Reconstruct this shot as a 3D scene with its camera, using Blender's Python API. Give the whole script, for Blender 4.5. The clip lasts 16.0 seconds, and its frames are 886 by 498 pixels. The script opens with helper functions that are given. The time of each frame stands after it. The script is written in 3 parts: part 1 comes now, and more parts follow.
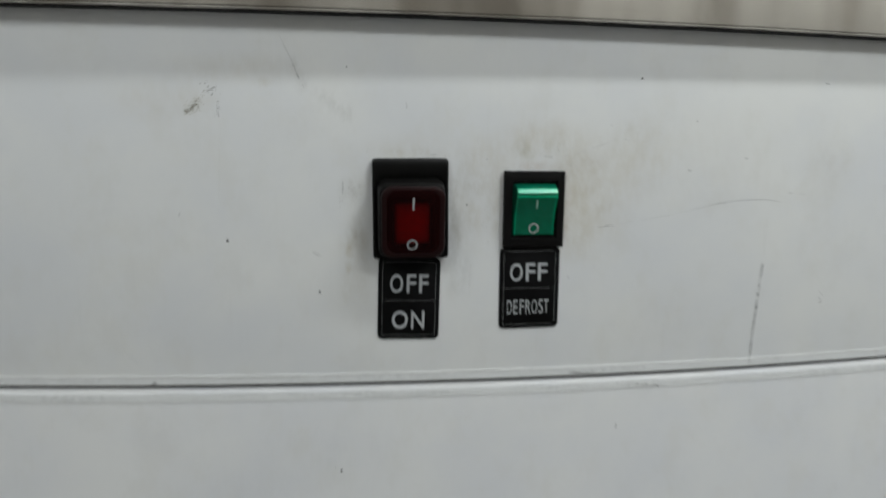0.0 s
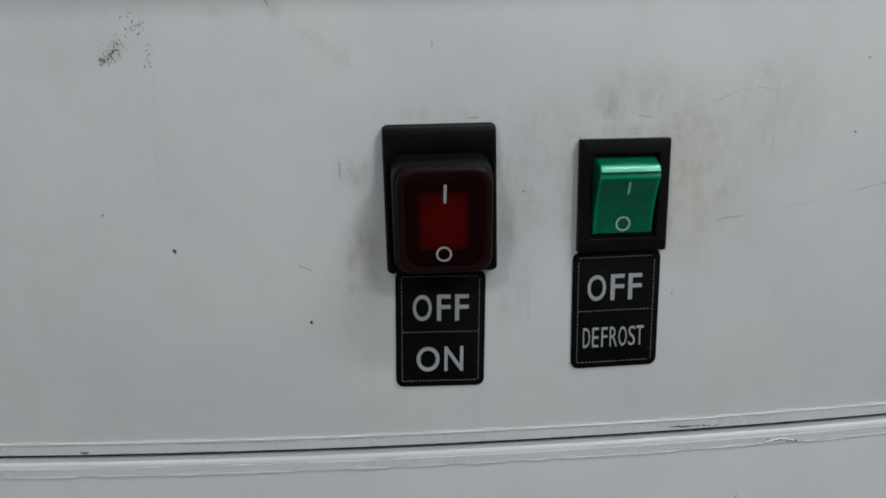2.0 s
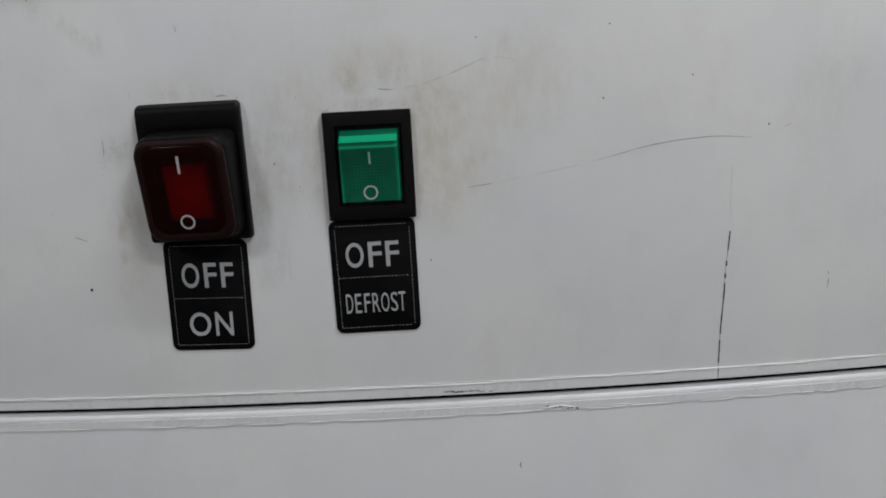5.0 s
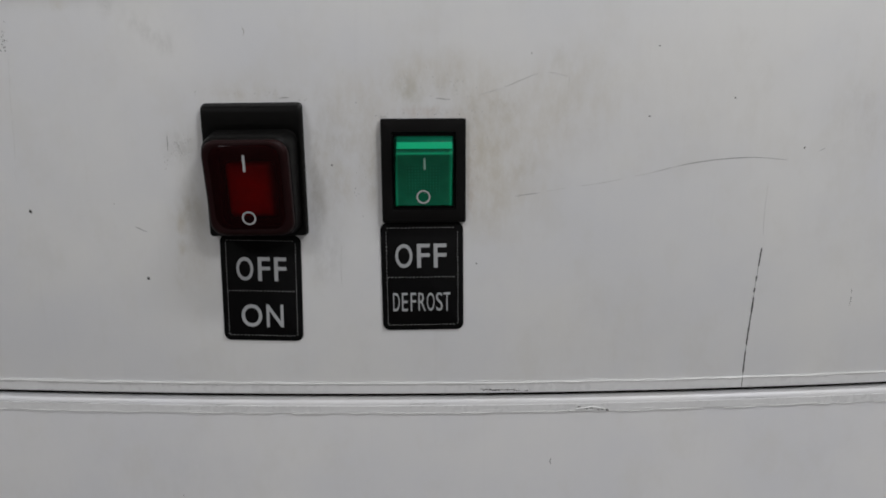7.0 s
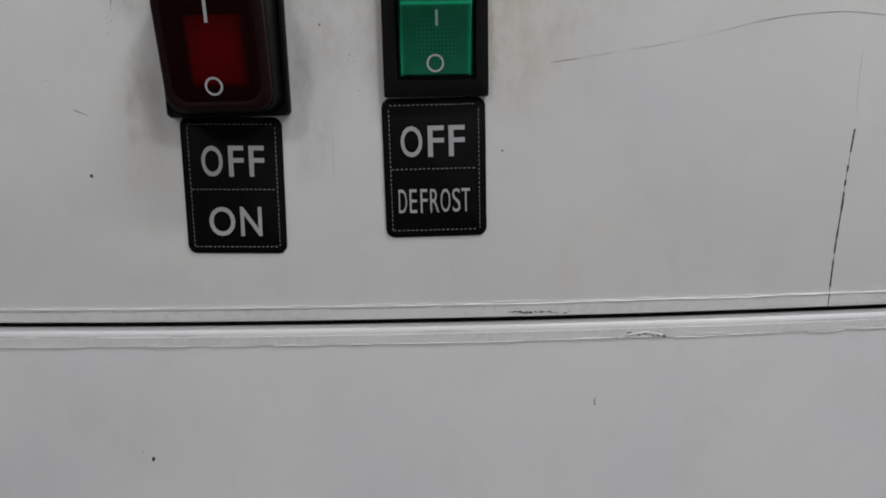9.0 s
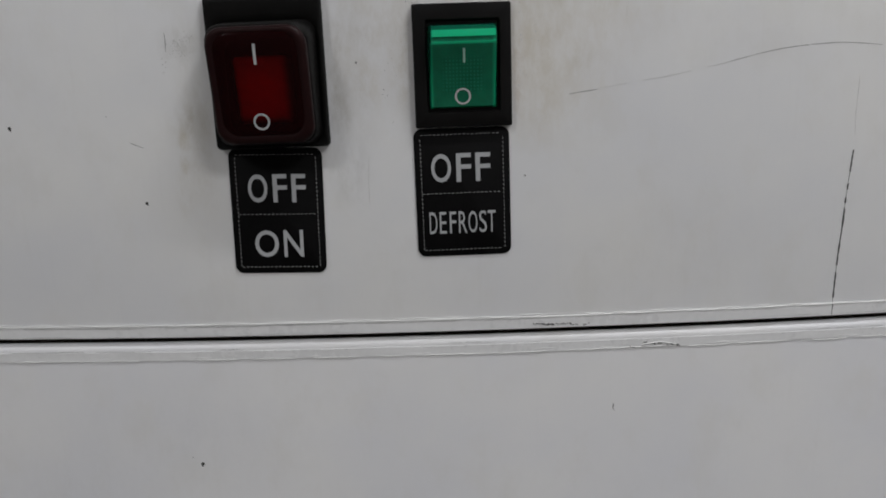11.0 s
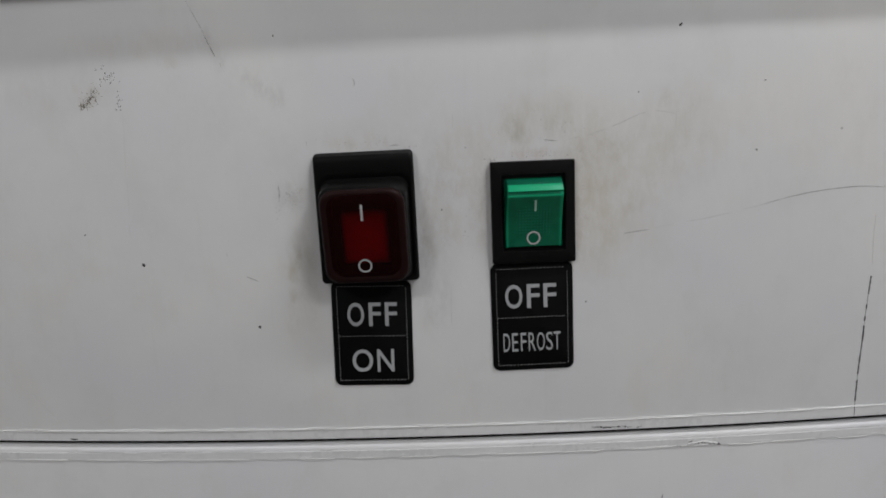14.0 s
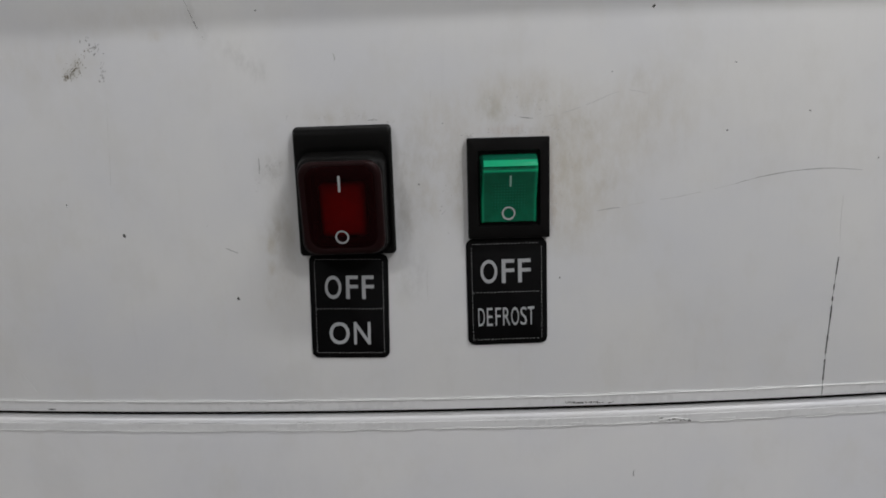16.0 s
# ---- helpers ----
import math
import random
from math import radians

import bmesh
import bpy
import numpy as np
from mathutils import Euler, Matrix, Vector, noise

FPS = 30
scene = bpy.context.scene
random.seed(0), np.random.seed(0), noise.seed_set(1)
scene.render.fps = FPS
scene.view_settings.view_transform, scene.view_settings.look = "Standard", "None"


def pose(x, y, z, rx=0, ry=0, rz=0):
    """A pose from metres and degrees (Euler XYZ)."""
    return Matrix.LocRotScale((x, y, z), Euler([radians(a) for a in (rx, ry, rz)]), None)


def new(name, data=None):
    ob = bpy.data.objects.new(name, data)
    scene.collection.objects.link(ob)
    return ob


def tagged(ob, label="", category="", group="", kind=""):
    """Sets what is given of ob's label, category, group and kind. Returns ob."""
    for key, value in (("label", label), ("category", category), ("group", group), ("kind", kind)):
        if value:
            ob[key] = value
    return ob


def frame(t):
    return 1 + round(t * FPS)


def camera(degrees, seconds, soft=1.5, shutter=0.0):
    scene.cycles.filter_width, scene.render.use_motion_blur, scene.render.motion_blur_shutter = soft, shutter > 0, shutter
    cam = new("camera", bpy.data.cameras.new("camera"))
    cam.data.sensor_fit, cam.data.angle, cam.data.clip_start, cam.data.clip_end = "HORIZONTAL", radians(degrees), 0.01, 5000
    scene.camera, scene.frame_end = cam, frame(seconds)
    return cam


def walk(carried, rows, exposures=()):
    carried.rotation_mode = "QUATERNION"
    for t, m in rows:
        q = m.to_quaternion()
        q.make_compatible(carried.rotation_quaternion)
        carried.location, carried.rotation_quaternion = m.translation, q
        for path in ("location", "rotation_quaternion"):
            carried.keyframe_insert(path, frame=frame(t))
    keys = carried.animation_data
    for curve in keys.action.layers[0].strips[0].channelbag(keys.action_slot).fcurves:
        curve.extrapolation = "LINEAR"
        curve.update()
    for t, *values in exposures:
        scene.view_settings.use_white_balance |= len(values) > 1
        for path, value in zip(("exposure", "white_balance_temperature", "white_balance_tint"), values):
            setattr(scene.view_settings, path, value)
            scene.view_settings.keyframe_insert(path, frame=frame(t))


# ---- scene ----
cam = camera(67.34, 16.0, soft=1.8, shutter=0.4)
PATH = [
    (0, -0.07905, -0.26954, 0.8787, 80.639, -0.839, -8.496),
    (0.2, -0.06871, -0.23919, 0.89167, 79.534, -0.042, -7.172),
    (0.3, -0.06179, -0.22938, 0.89461, 78.833, 0.09, -6.771),
    (0.5, -0.05579, -0.21163, 0.88564, 80.042, -0.154, -6.396),
    (0.7, -0.06033, -0.20474, 0.88235, 79.307, 0.108, -5.811),
    (1, -0.05867, -0.19656, 0.87541, 78.736, -0.497, -5.159),
    (1.2, -0.0634, -0.18986, 0.87164, 79.774, -0.332, -5.905),
    (1.5, -0.06926, -0.18467, 0.87619, 78.295, 0.506, -5.876),
    (2, -0.06986, -0.18119, 0.87559, 77.87, 0.629, -6.004),
    (2.5, -0.06971, -0.18311, 0.87679, 77.73, 1.256, -5.902),
    (3, -0.06712, -0.18923, 0.8806, 77.465, 1.194, -5.502),
    (3.3, -0.05487, -0.19686, 0.87566, 78.533, 0.874, -4.727),
    (3.5, -0.03701, -0.20007, 0.87436, 78.279, 1.166, -4.224),
    (3.7, -0.01515, -0.20326, 0.87579, 77.404, 1.742, -3.259),
    (4, 0.01075, -0.20254, 0.86364, 78.633, 2.393, -2.662),
    (4.2, 0.02029, -0.20062, 0.86041, 79.491, 2.307, -0.962),
    (6.3, 0.01014, -0.19894, 0.86441, 78.887, 2.693, -0.763),
    (6.5, 0.00731, -0.20105, 0.86384, 78.994, 2.545, -0.979),
    (7, 0.00235, -0.20708, 0.86788, 78.463, -0.006, -0.983),
    (7.5, 0.00463, -0.21176, 0.86904, 78.454, 0.102, -0.9),
    (7.8, -0.00015, -0.20917, 0.85133, 79.469, -0.438, -0.994),
    (8, -0.00284, -0.20119, 0.83259, 78.9, 0.414, -1.159),
    (8.2, 0.00096, -0.18993, 0.81309, 78.864, 0.425, -0.792),
    (8.3, 0.0023, -0.18576, 0.81043, 78.758, 0.232, -0.885),
    (8.5, -0.00034, -0.17825, 0.81955, 78.423, 0.736, -1.183),
    (9, -0.00286, -0.17114, 0.8299, 78.631, 0.792, -1.488),
    (9.2, -0.00336, -0.17299, 0.82961, 80.062, 0.853, -1.178),
    (11.3, -0.01, -0.18706, 0.84022, 78.994, 1.611, -0.995),
    (11.5, -0.01088, -0.19032, 0.8436, 79.045, 1.382, -0.95),
    (12, -0.01227, -0.19879, 0.85536, 79.263, 1.318, -0.871),
    (12.3, -0.01013, -0.19689, 0.86026, 79.203, 1.852, -0.913),
    (12.5, -0.00717, -0.19593, 0.85966, 79.338, 1.841, -1.105),
    (13, -0.01756, -0.19882, 0.86689, 79.624, 1.553, -0.884),
    (13.5, -0.02878, -0.20314, 0.87101, 79.928, 1.85, -0.679),
    (14, -0.02846, -0.20631, 0.8761, 79.983, 2.126, -0.367),
    (14.5, -0.0284, -0.20821, 0.87042, 80.497, 2.355, -0.313),
    (15, -0.03262, -0.20845, 0.86973, 80.393, 1.346, -0.39),
    (15.5, -0.02576, -0.20904, 0.86658, 80.494, 1.065, -0.495),
    (16, -0.0233, -0.21177, 0.86599, 80.66, 1.247, -0.766),
]
EXPOSURES = [(0.0, 0.09, 6345, 3.1), (0.5, -0.14, 6275, 2.8), (2.0, -0.12, 6130, 4.1), (4.0, -0.10, 6225, 7.2), (6.5, -0.12, 6450, 10.2), (9.0, -0.12, 6450, 10.2), (12.0, -0.15, 6450, 10.2), (16.0, -0.14, 6450, 10.2)]
walk(cam, [(t, pose(*place)) for t, *place in PATH], EXPOSURES)

# ---- world and lamps ----
world = bpy.data.worlds.new("shop_air")
world.use_nodes = True
world.node_tree.nodes["Background"].inputs[0].default_value = (0.9, 0.95, 1.0, 1)
world.node_tree.nodes["Background"].inputs[1].default_value = 0.02
scene.world = world
# a long batten close to the freezer, two square panels farther off: x, y, length, width, watts
LAMPS = [(0.88, -0.62, 1.00, 0.12, 20.6), (-1.5, -2.1, 0.54, 0.54, 23.6), (1.6, -2.0, 0.54, 0.54, 32.0)]
CEILING = 2.70
for lx, ly, long, wide, watts in LAMPS:
    data = bpy.data.lights.new("ceiling_panel", "AREA")
    data.shape, data.size, data.size_y, data.energy, data.color = "RECTANGLE", long, wide, watts, (1.0, 1.0, 1.012)
    new("ceiling_panel", data).matrix_world = pose(lx, ly, CEILING - 0.075)

# ---- materials ----
MM = 0.001
BOW = 0.5714           # the front bows outward: y = BOW / 2 * x * x


def front(x):
    return 0.5 * BOW * x * x


class Nodes:
    """A short hand for node materials."""

    def __init__(self, name):
        self.mat = bpy.data.materials.new(name)
        self.mat.use_nodes = True
        self.tree = self.mat.node_tree
        self.bsdf = self.tree.nodes["Principled BSDF"]

    def link(self, a, b):
        self.tree.links.new(a, b)

    def math(self, op, a, b=None, clamp=False):
        n = self.tree.nodes.new("ShaderNodeMath")
        n.operation, n.use_clamp = op, clamp
        for i, v in enumerate((a, b)):
            if v is None:
                continue
            if isinstance(v, (int, float)):
                n.inputs[i].default_value = v
            else:
                self.link(v, n.inputs[i])
        return n.outputs[0]

    def noise(self, vector, scale, detail=3.0, rough=0.55):
        n = self.tree.nodes.new("ShaderNodeTexNoise")
        n.inputs["Scale"].default_value, n.inputs["Detail"].default_value, n.inputs["Roughness"].default_value = scale, detail, rough
        self.link(vector, n.inputs["Vector"])
        return n.outputs["Fac"]

    def mapped(self, vector, scale=(1, 1, 1), place=(0, 0, 0)):
        n = self.tree.nodes.new("ShaderNodeMapping")
        n.inputs["Scale"].default_value, n.inputs["Location"].default_value = scale, place
        self.link(vector, n.inputs["Vector"])
        return n.outputs[0]

    def coords(self):
        return self.tree.nodes.new("ShaderNodeTexCoord").outputs["Object"]

    def ramp(self, fac, lo, hi, a=0.0, b=1.0):
        n = self.tree.nodes.new("ShaderNodeMapRange")
        n.interpolation_type = "SMOOTHSTEP"
        for i, v in zip((1, 2, 3, 4), (lo, hi, a, b)):
            n.inputs[i].default_value = v
        self.link(fac, n.inputs[0])
        return n.outputs[0]

    def mix(self, fac, a, b, blend="MIX"):
        n = self.tree.nodes.new("ShaderNodeMix")
        n.data_type, n.blend_type = "RGBA", blend
        for socket, v in ((n.inputs[0], fac), (n.inputs[6], a), (n.inputs[7], b)):
            if isinstance(v, (int, float)):
                socket.default_value = v
            elif isinstance(v, tuple):
                socket.default_value = (*v, 1) if len(v) == 3 else v
            else:
                self.link(v, socket)
        return n.outputs[2]

    def bump(self, height, strength, distance):
        n = self.tree.nodes.new("ShaderNodeBump")
        n.inputs["Strength"].default_value, n.inputs["Distance"].default_value = strength, distance
        self.link(height, n.inputs["Height"])
        self.link(n.outputs[0], self.bsdf.inputs["Normal"])

    def set(self, name, value):
        s = self.bsdf.inputs[name]
        if isinstance(value, (int, float)):
            s.default_value = value
        elif isinstance(value, tuple):
            s.default_value = (*value, 1) if len(value) == 3 and s.type == "RGBA" else value
        else:
            self.link(value, s)


def varied(name, colour, rough, metal=0.0, grain=400.0, vary=0.12, bump=0.15, depth=0.0002, gloss=0.5):
    """A plain surface with variation at two scales and a fine relief."""
    m = Nodes(name)
    c = m.coords()
    big, fine = m.noise(c, grain * 0.06, 4), m.noise(c, grain, 4)
    both = m.math("ADD", m.math("MULTIPLY", big, 0.6), m.math("MULTIPLY", fine, 0.4))
    dark = tuple(v * (1 - vary) for v in colour)
    light = tuple(min(1.0, v * (1 + vary)) for v in colour)
    m.set("Base Color", m.mix(m.ramp(both, 0.3, 0.7), dark, light))
    m.set("Roughness", m.ramp(both, 0.25, 0.75, max(0.02, rough - 0.08), min(1.0, rough + 0.08)))
    m.set("Metallic", metal)
    m.set("Specular IOR Level", gloss)
    m.bump(fine, bump, depth)
    return m.mat


def panel_material(name, stains_and_shade=(), cast=(1.0, 1.0, 1.0)):
    """White painted sheet steel, hand-worn: faint clouds, wiped streaks, grime and painted shade that the noise breaks
    up.
    """
    m = Nodes(name)
    c = m.coords()
    parts = m.tree.nodes.new("ShaderNodeSeparateXYZ")
    m.link(c, parts.inputs[0])
    x, z = parts.outputs[0], parts.outputs[2]
    cloud = m.noise(c, 14, 5, 0.6)
    fine = m.noise(c, 260, 4, 0.6)
    streak = m.noise(m.mapped(c, (420, 20, 16)), 1.0, 4, 0.6)
    col = m.mix(m.ramp(cloud, 0.3, 0.72), (0.725, 0.732, 0.752), (0.785, 0.783, 0.772))
    col = m.mix(m.math("MULTIPLY", m.ramp(streak, 0.56, 0.78), 0.10), col, (0.62, 0.615, 0.60))
    patch = m.math("MULTIPLY", m.ramp(m.noise(m.mapped(c, (1, 1, 0.7), (3.1, 0, 1.7)), 55, 5, 0.65), 0.48, 0.70), 0.22)
    col = m.mix(patch, col, (0.66, 0.645, 0.60))
    ragged = m.noise(m.mapped(c, (1, 1, 0.55)), 150, 6, 0.72)
    wisps = m.noise(m.mapped(c, (1, 1, 0.4), (0.4, 0, 0.2)), 420, 5, 0.7)
    for sx, sz, rx, rz, amount, tint in stains_and_shade:
        dx = m.math("DIVIDE", m.math("SUBTRACT", x, sx * MM), rx * MM)
        dz = m.math("DIVIDE", m.math("SUBTRACT", z, sz * MM), rz * MM)
        d = m.math("SQRT", m.math("ADD", m.math("MULTIPLY", dx, dx), m.math("MULTIPLY", dz, dz)))
        near = m.ramp(d, 0.15, 1.0, 1.0, 0.0)
        low = 0.45 if rx * rz > 120 else 0.0
        broken = m.math("MULTIPLY", m.ramp(ragged, 0.36, 0.68, low, 1.0), m.ramp(wisps, 0.28, 0.62, 0.55, 1.0))
        col = m.mix(m.math("MULTIPLY", m.math("MULTIPLY", near, broken), amount), col, tint)
    m.set("Base Color", m.mix(1.0, col, cast, "MULTIPLY"))
    m.set("Roughness", m.ramp(m.math("ADD", cloud, m.math("MULTIPLY", fine, 0.3)), 0.4, 0.9, 0.30, 0.44))
    m.set("Specular IOR Level", 0.42)
    orange_peel = m.math("ADD", m.noise(c, 900, 2), m.math("MULTIPLY", m.noise(c, 35, 2), 6.0))
    m.bump(orange_peel, 0.10, 0.00012)
    return m.mat


RUST, BROWN, GREY, TAN = (0.46, 0.36, 0.29), (0.42, 0.38, 0.30), (0.46, 0.455, 0.44), (0.52, 0.465, 0.36)
OLIVE = (0.40, 0.385, 0.31)
# greys at x -36 to -29 paint the cover's soft shadow along with grime
UPPER_STAINS_AND_SHADE = [
    (-6, 876, 6, 6, 0.46, OLIVE), (-3, 873, 7, 5, 0.30, OLIVE), (8.5, 876, 8, 5, 0.28, OLIVE), (24, 868, 9, 8, 0.16, OLIVE), (42, 884, 6, 6, 0.18, OLIVE), (32, 851, 7, 6, 0.14, OLIVE), (3, 880, 24, 11, 0.36, TAN), (-36, 838, 8, 14, 0.4, GREY), (19, 858, 14, 26, 0.34, TAN), (16, 868, 14, 10, 0.25, BROWN),
    (-17, 856, 7, 22, 0.36, BROWN), (-30, 858, 9, 24, 0.38, GREY), (-31, 848, 7, 18, 0.30, TAN), (-54, 875, 24, 8, 0.16, TAN),
    (-72, 833, 7, 18, 0.20, TAN), (-76, 858, 7, 8, 0.50, GREY), (-73, 850, 7, 26, 0.12, BROWN), (-80, 893, 10, 10, 0.12, GREY),
    (-134, 890, 12, 9, 0.12, TAN), (-137.4, 888.8, 3.6, 2.8, 0.50, OLIVE), (-134.6, 891.2, 3.2, 3.4, 0.34, OLIVE), (-88.5, 896, 5, 4, 0.22, GREY), (-85, 894, 5, 4, 0.26, GREY), (-81.5, 891, 5, 4, 0.30, GREY), (-77, 887.4, 4, 5.5, 0.42, GREY), (-110.3, 899.5, 6, 2.5, 0.34, TAN), (-32, 822, 9, 12, 0.35, GREY), (-97.6, 906, 4, 7, 0.40, GREY), (-94.6, 900, 4, 6, 0.44, GREY), (-20, 872, 16, 12, 0.28, TAN),
    (45, 872, 18, 24, 0.26, TAN), (140, 868, 20, 22, 0.22, BROWN), (-120, 905, 40, 8, 0.22, TAN), (20, 838, 10, 14, 0.22, TAN),
    (-150, 893, 26, 12, 0.20, TAN), (60, 800, 40, 20, 0.10, TAN),
    (15, 848, 3, 18, 0.50, RUST), (-15.5, 850, 3, 17, 0.40, BROWN), (-34, 850, 4, 22, 0.50, GREY), (-70, 846, 4, 22, 0.18, BROWN),
    (-50, 873, 18, 4, 0.26, BROWN), (0, 868.2, 14, 3, 0.50, RUST), (24, 855, 26, 34, 0.34, TAN), (-72, 822, 6, 16, 0.2, TAN),
    (-76.8, 833, 2.2, 4.5, 0.55, TAN), (-77.2, 826, 2.0, 4.0, 0.50, TAN), (-75, 838, 3.5, 5, 0.35, BROWN), (-78, 818, 4, 9, 0.28, TAN), (-25, 846, 5, 12, 0.30, TAN), (-24, 860, 6, 8, 0.28, BROWN),
    (6, 862, 62, 40, 0.13, TAN), (-44, 858, 46, 34, 0.10, TAN), (70, 872, 60, 34, 0.10, TAN), (-29, 836, 8, 20, 0.26, GREY), (-75, 836, 8, 14, 0.24, BROWN),
]
PAINT = panel_material("white_painted_steel", UPPER_STAINS_AND_SHADE)
PAINT_LOW = panel_material("white_painted_steel_lower", [(-85, 745, 40, 26, 0.12, GREY), (-120, 720, 30, 40, 0.12, GREY), (55, 771, 16, 3, 0.4, GREY)], (0.96, 0.958, 0.967))
TAPE = varied("white_edge_tape", (0.725, 0.727, 0.728), 0.30, 0, 500, 0.05, 0.25, 0.0002)
RIDGE = varied("dried_white_sealant", (0.77, 0.77, 0.76), 0.34, 0, 900, 0.06, 0.3, 0.0002)
GRIME = varied("dark_grime", (0.045, 0.045, 0.043), 0.7, 0, 2500, 0.5, 0.3, 0.0001)
FAINT = varied("grey_scratch", (0.54, 0.54, 0.53), 0.6, 0, 2500, 0.25, 0.2, 0.0001)
HAIR = varied("hairline_scratch", (0.63, 0.63, 0.62), 0.5, 0, 2500, 0.12, 0.2, 0.0001)
MID = varied("dull_scratch", (0.17, 0.17, 0.165), 0.6, 0, 2500, 0.35, 0.2, 0.0001)
FLECK = varied("brown_grey_dirt", (0.23, 0.20, 0.145), 0.8, 0, 2500, 0.4, 0.3, 0.0001)
DUST = varied("beige_scuff", (0.50, 0.475, 0.42), 0.6, 0, 1500, 0.2, 0.2, 0.0001)
RUSTY = varied("rusty_dark_steel", (0.075, 0.055, 0.043), 0.8, 0, 220, 0.35)
VOID = varied("unlit_steel", (0.03, 0.03, 0.03), 0.7, 0, 300, 0.2)
RUBBER = varied("black_rubber", (0.0047, 0.0045, 0.0043), 0.46, 0, 900, 0.25, 0.2, 0.0001, 0.10)
PALE_RUBBER = varied("pale_rubber", (0.014, 0.014, 0.0135), 0.55, 0, 420, 0.7, 0.3, 0.0002, 0.22)
BEZEL = varied("black_nylon", (0.0046, 0.0043, 0.0043), 0.42, 0, 1400, 0.2, 0.2, 0.0001, 0.13)
STICKER = varied("black_vinyl", (0.0044, 0.0043, 0.0045), 0.52, 0, 1200, 0.25, 0.1, 0.00005, 0.05)
DASH = varied("dull_grey_print", (0.27, 0.27, 0.27), 0.5, 0, 1800, 0.10, 0.1, 0.00003)
PRINT = varied("grey_white_print", (0.40, 0.41, 0.42), 0.5, 0, 1800, 0.10, 0.1, 0.00003)
INK = varied("white_ink", (0.48, 0.485, 0.49), 0.45, 0, 1800, 0.10, 0.1, 0.00003)
PALE_INK = varied("pale_green_ink", (0.30, 0.52, 0.43), 0.45, 0, 1800, 0.10, 0.1, 0.00003)
RED = varied("red_plastic", (0.43, 0.006, 0.006), 0.5, 0, 500, 0.08, 0.05, 0.0002, 0.3)
MAROON = varied("dark_red_rubber", (0.0130, 0.0034, 0.0036), 0.40, 0, 300, 0.25, 0.08, 0.0001, 0.13)
WALL = varied("cream_wall_paint", (0.42, 0.41, 0.395), 0.8, 0, 60, 0.06, 0.3, 0.001)
CEIL = varied("white_ceiling_paint", (0.78, 0.78, 0.76), 0.9, 0, 60, 0.04, 0.3, 0.001)
FLOOR = varied("grey_floor_tile", (0.13, 0.125, 0.12), 0.45, 0, 40, 0.12, 0.2, 0.001)
HOUSING = varied("white_lamp_housing", (0.75, 0.75, 0.75), 0.4, 0, 100, 0.04)


def steel_material():
    m = Nodes("brushed_stainless_steel")
    c = m.coords()
    brush = m.noise(m.mapped(c, (25, 900, 3800)), 1.0, 4, 0.6)
    dents = m.noise(m.mapped(c, (22, 22, 4)), 1.0, 2, 0.4)
    # vertical bands of room reflections are put into the base colour
    reflection_bands = m.noise(m.mapped(c, (24, 8, 3)), 1.0, 3, 0.5)
    tone = m.mix(m.ramp(reflection_bands, 0.36, 0.66), (0.42, 0.375, 0.32), (0.96, 0.91, 0.83))
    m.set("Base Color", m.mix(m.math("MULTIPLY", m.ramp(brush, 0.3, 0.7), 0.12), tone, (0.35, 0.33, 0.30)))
    m.set("Metallic", 1.0)
    m.set("Roughness", m.ramp(brush, 0.2, 0.8, 0.20, 0.27))
    m.bump(m.math("ADD", m.math("MULTIPLY", dents, 12.0), m.math("MULTIPLY", brush, 0.02)), 0.5, 0.0012)
    return m.mat


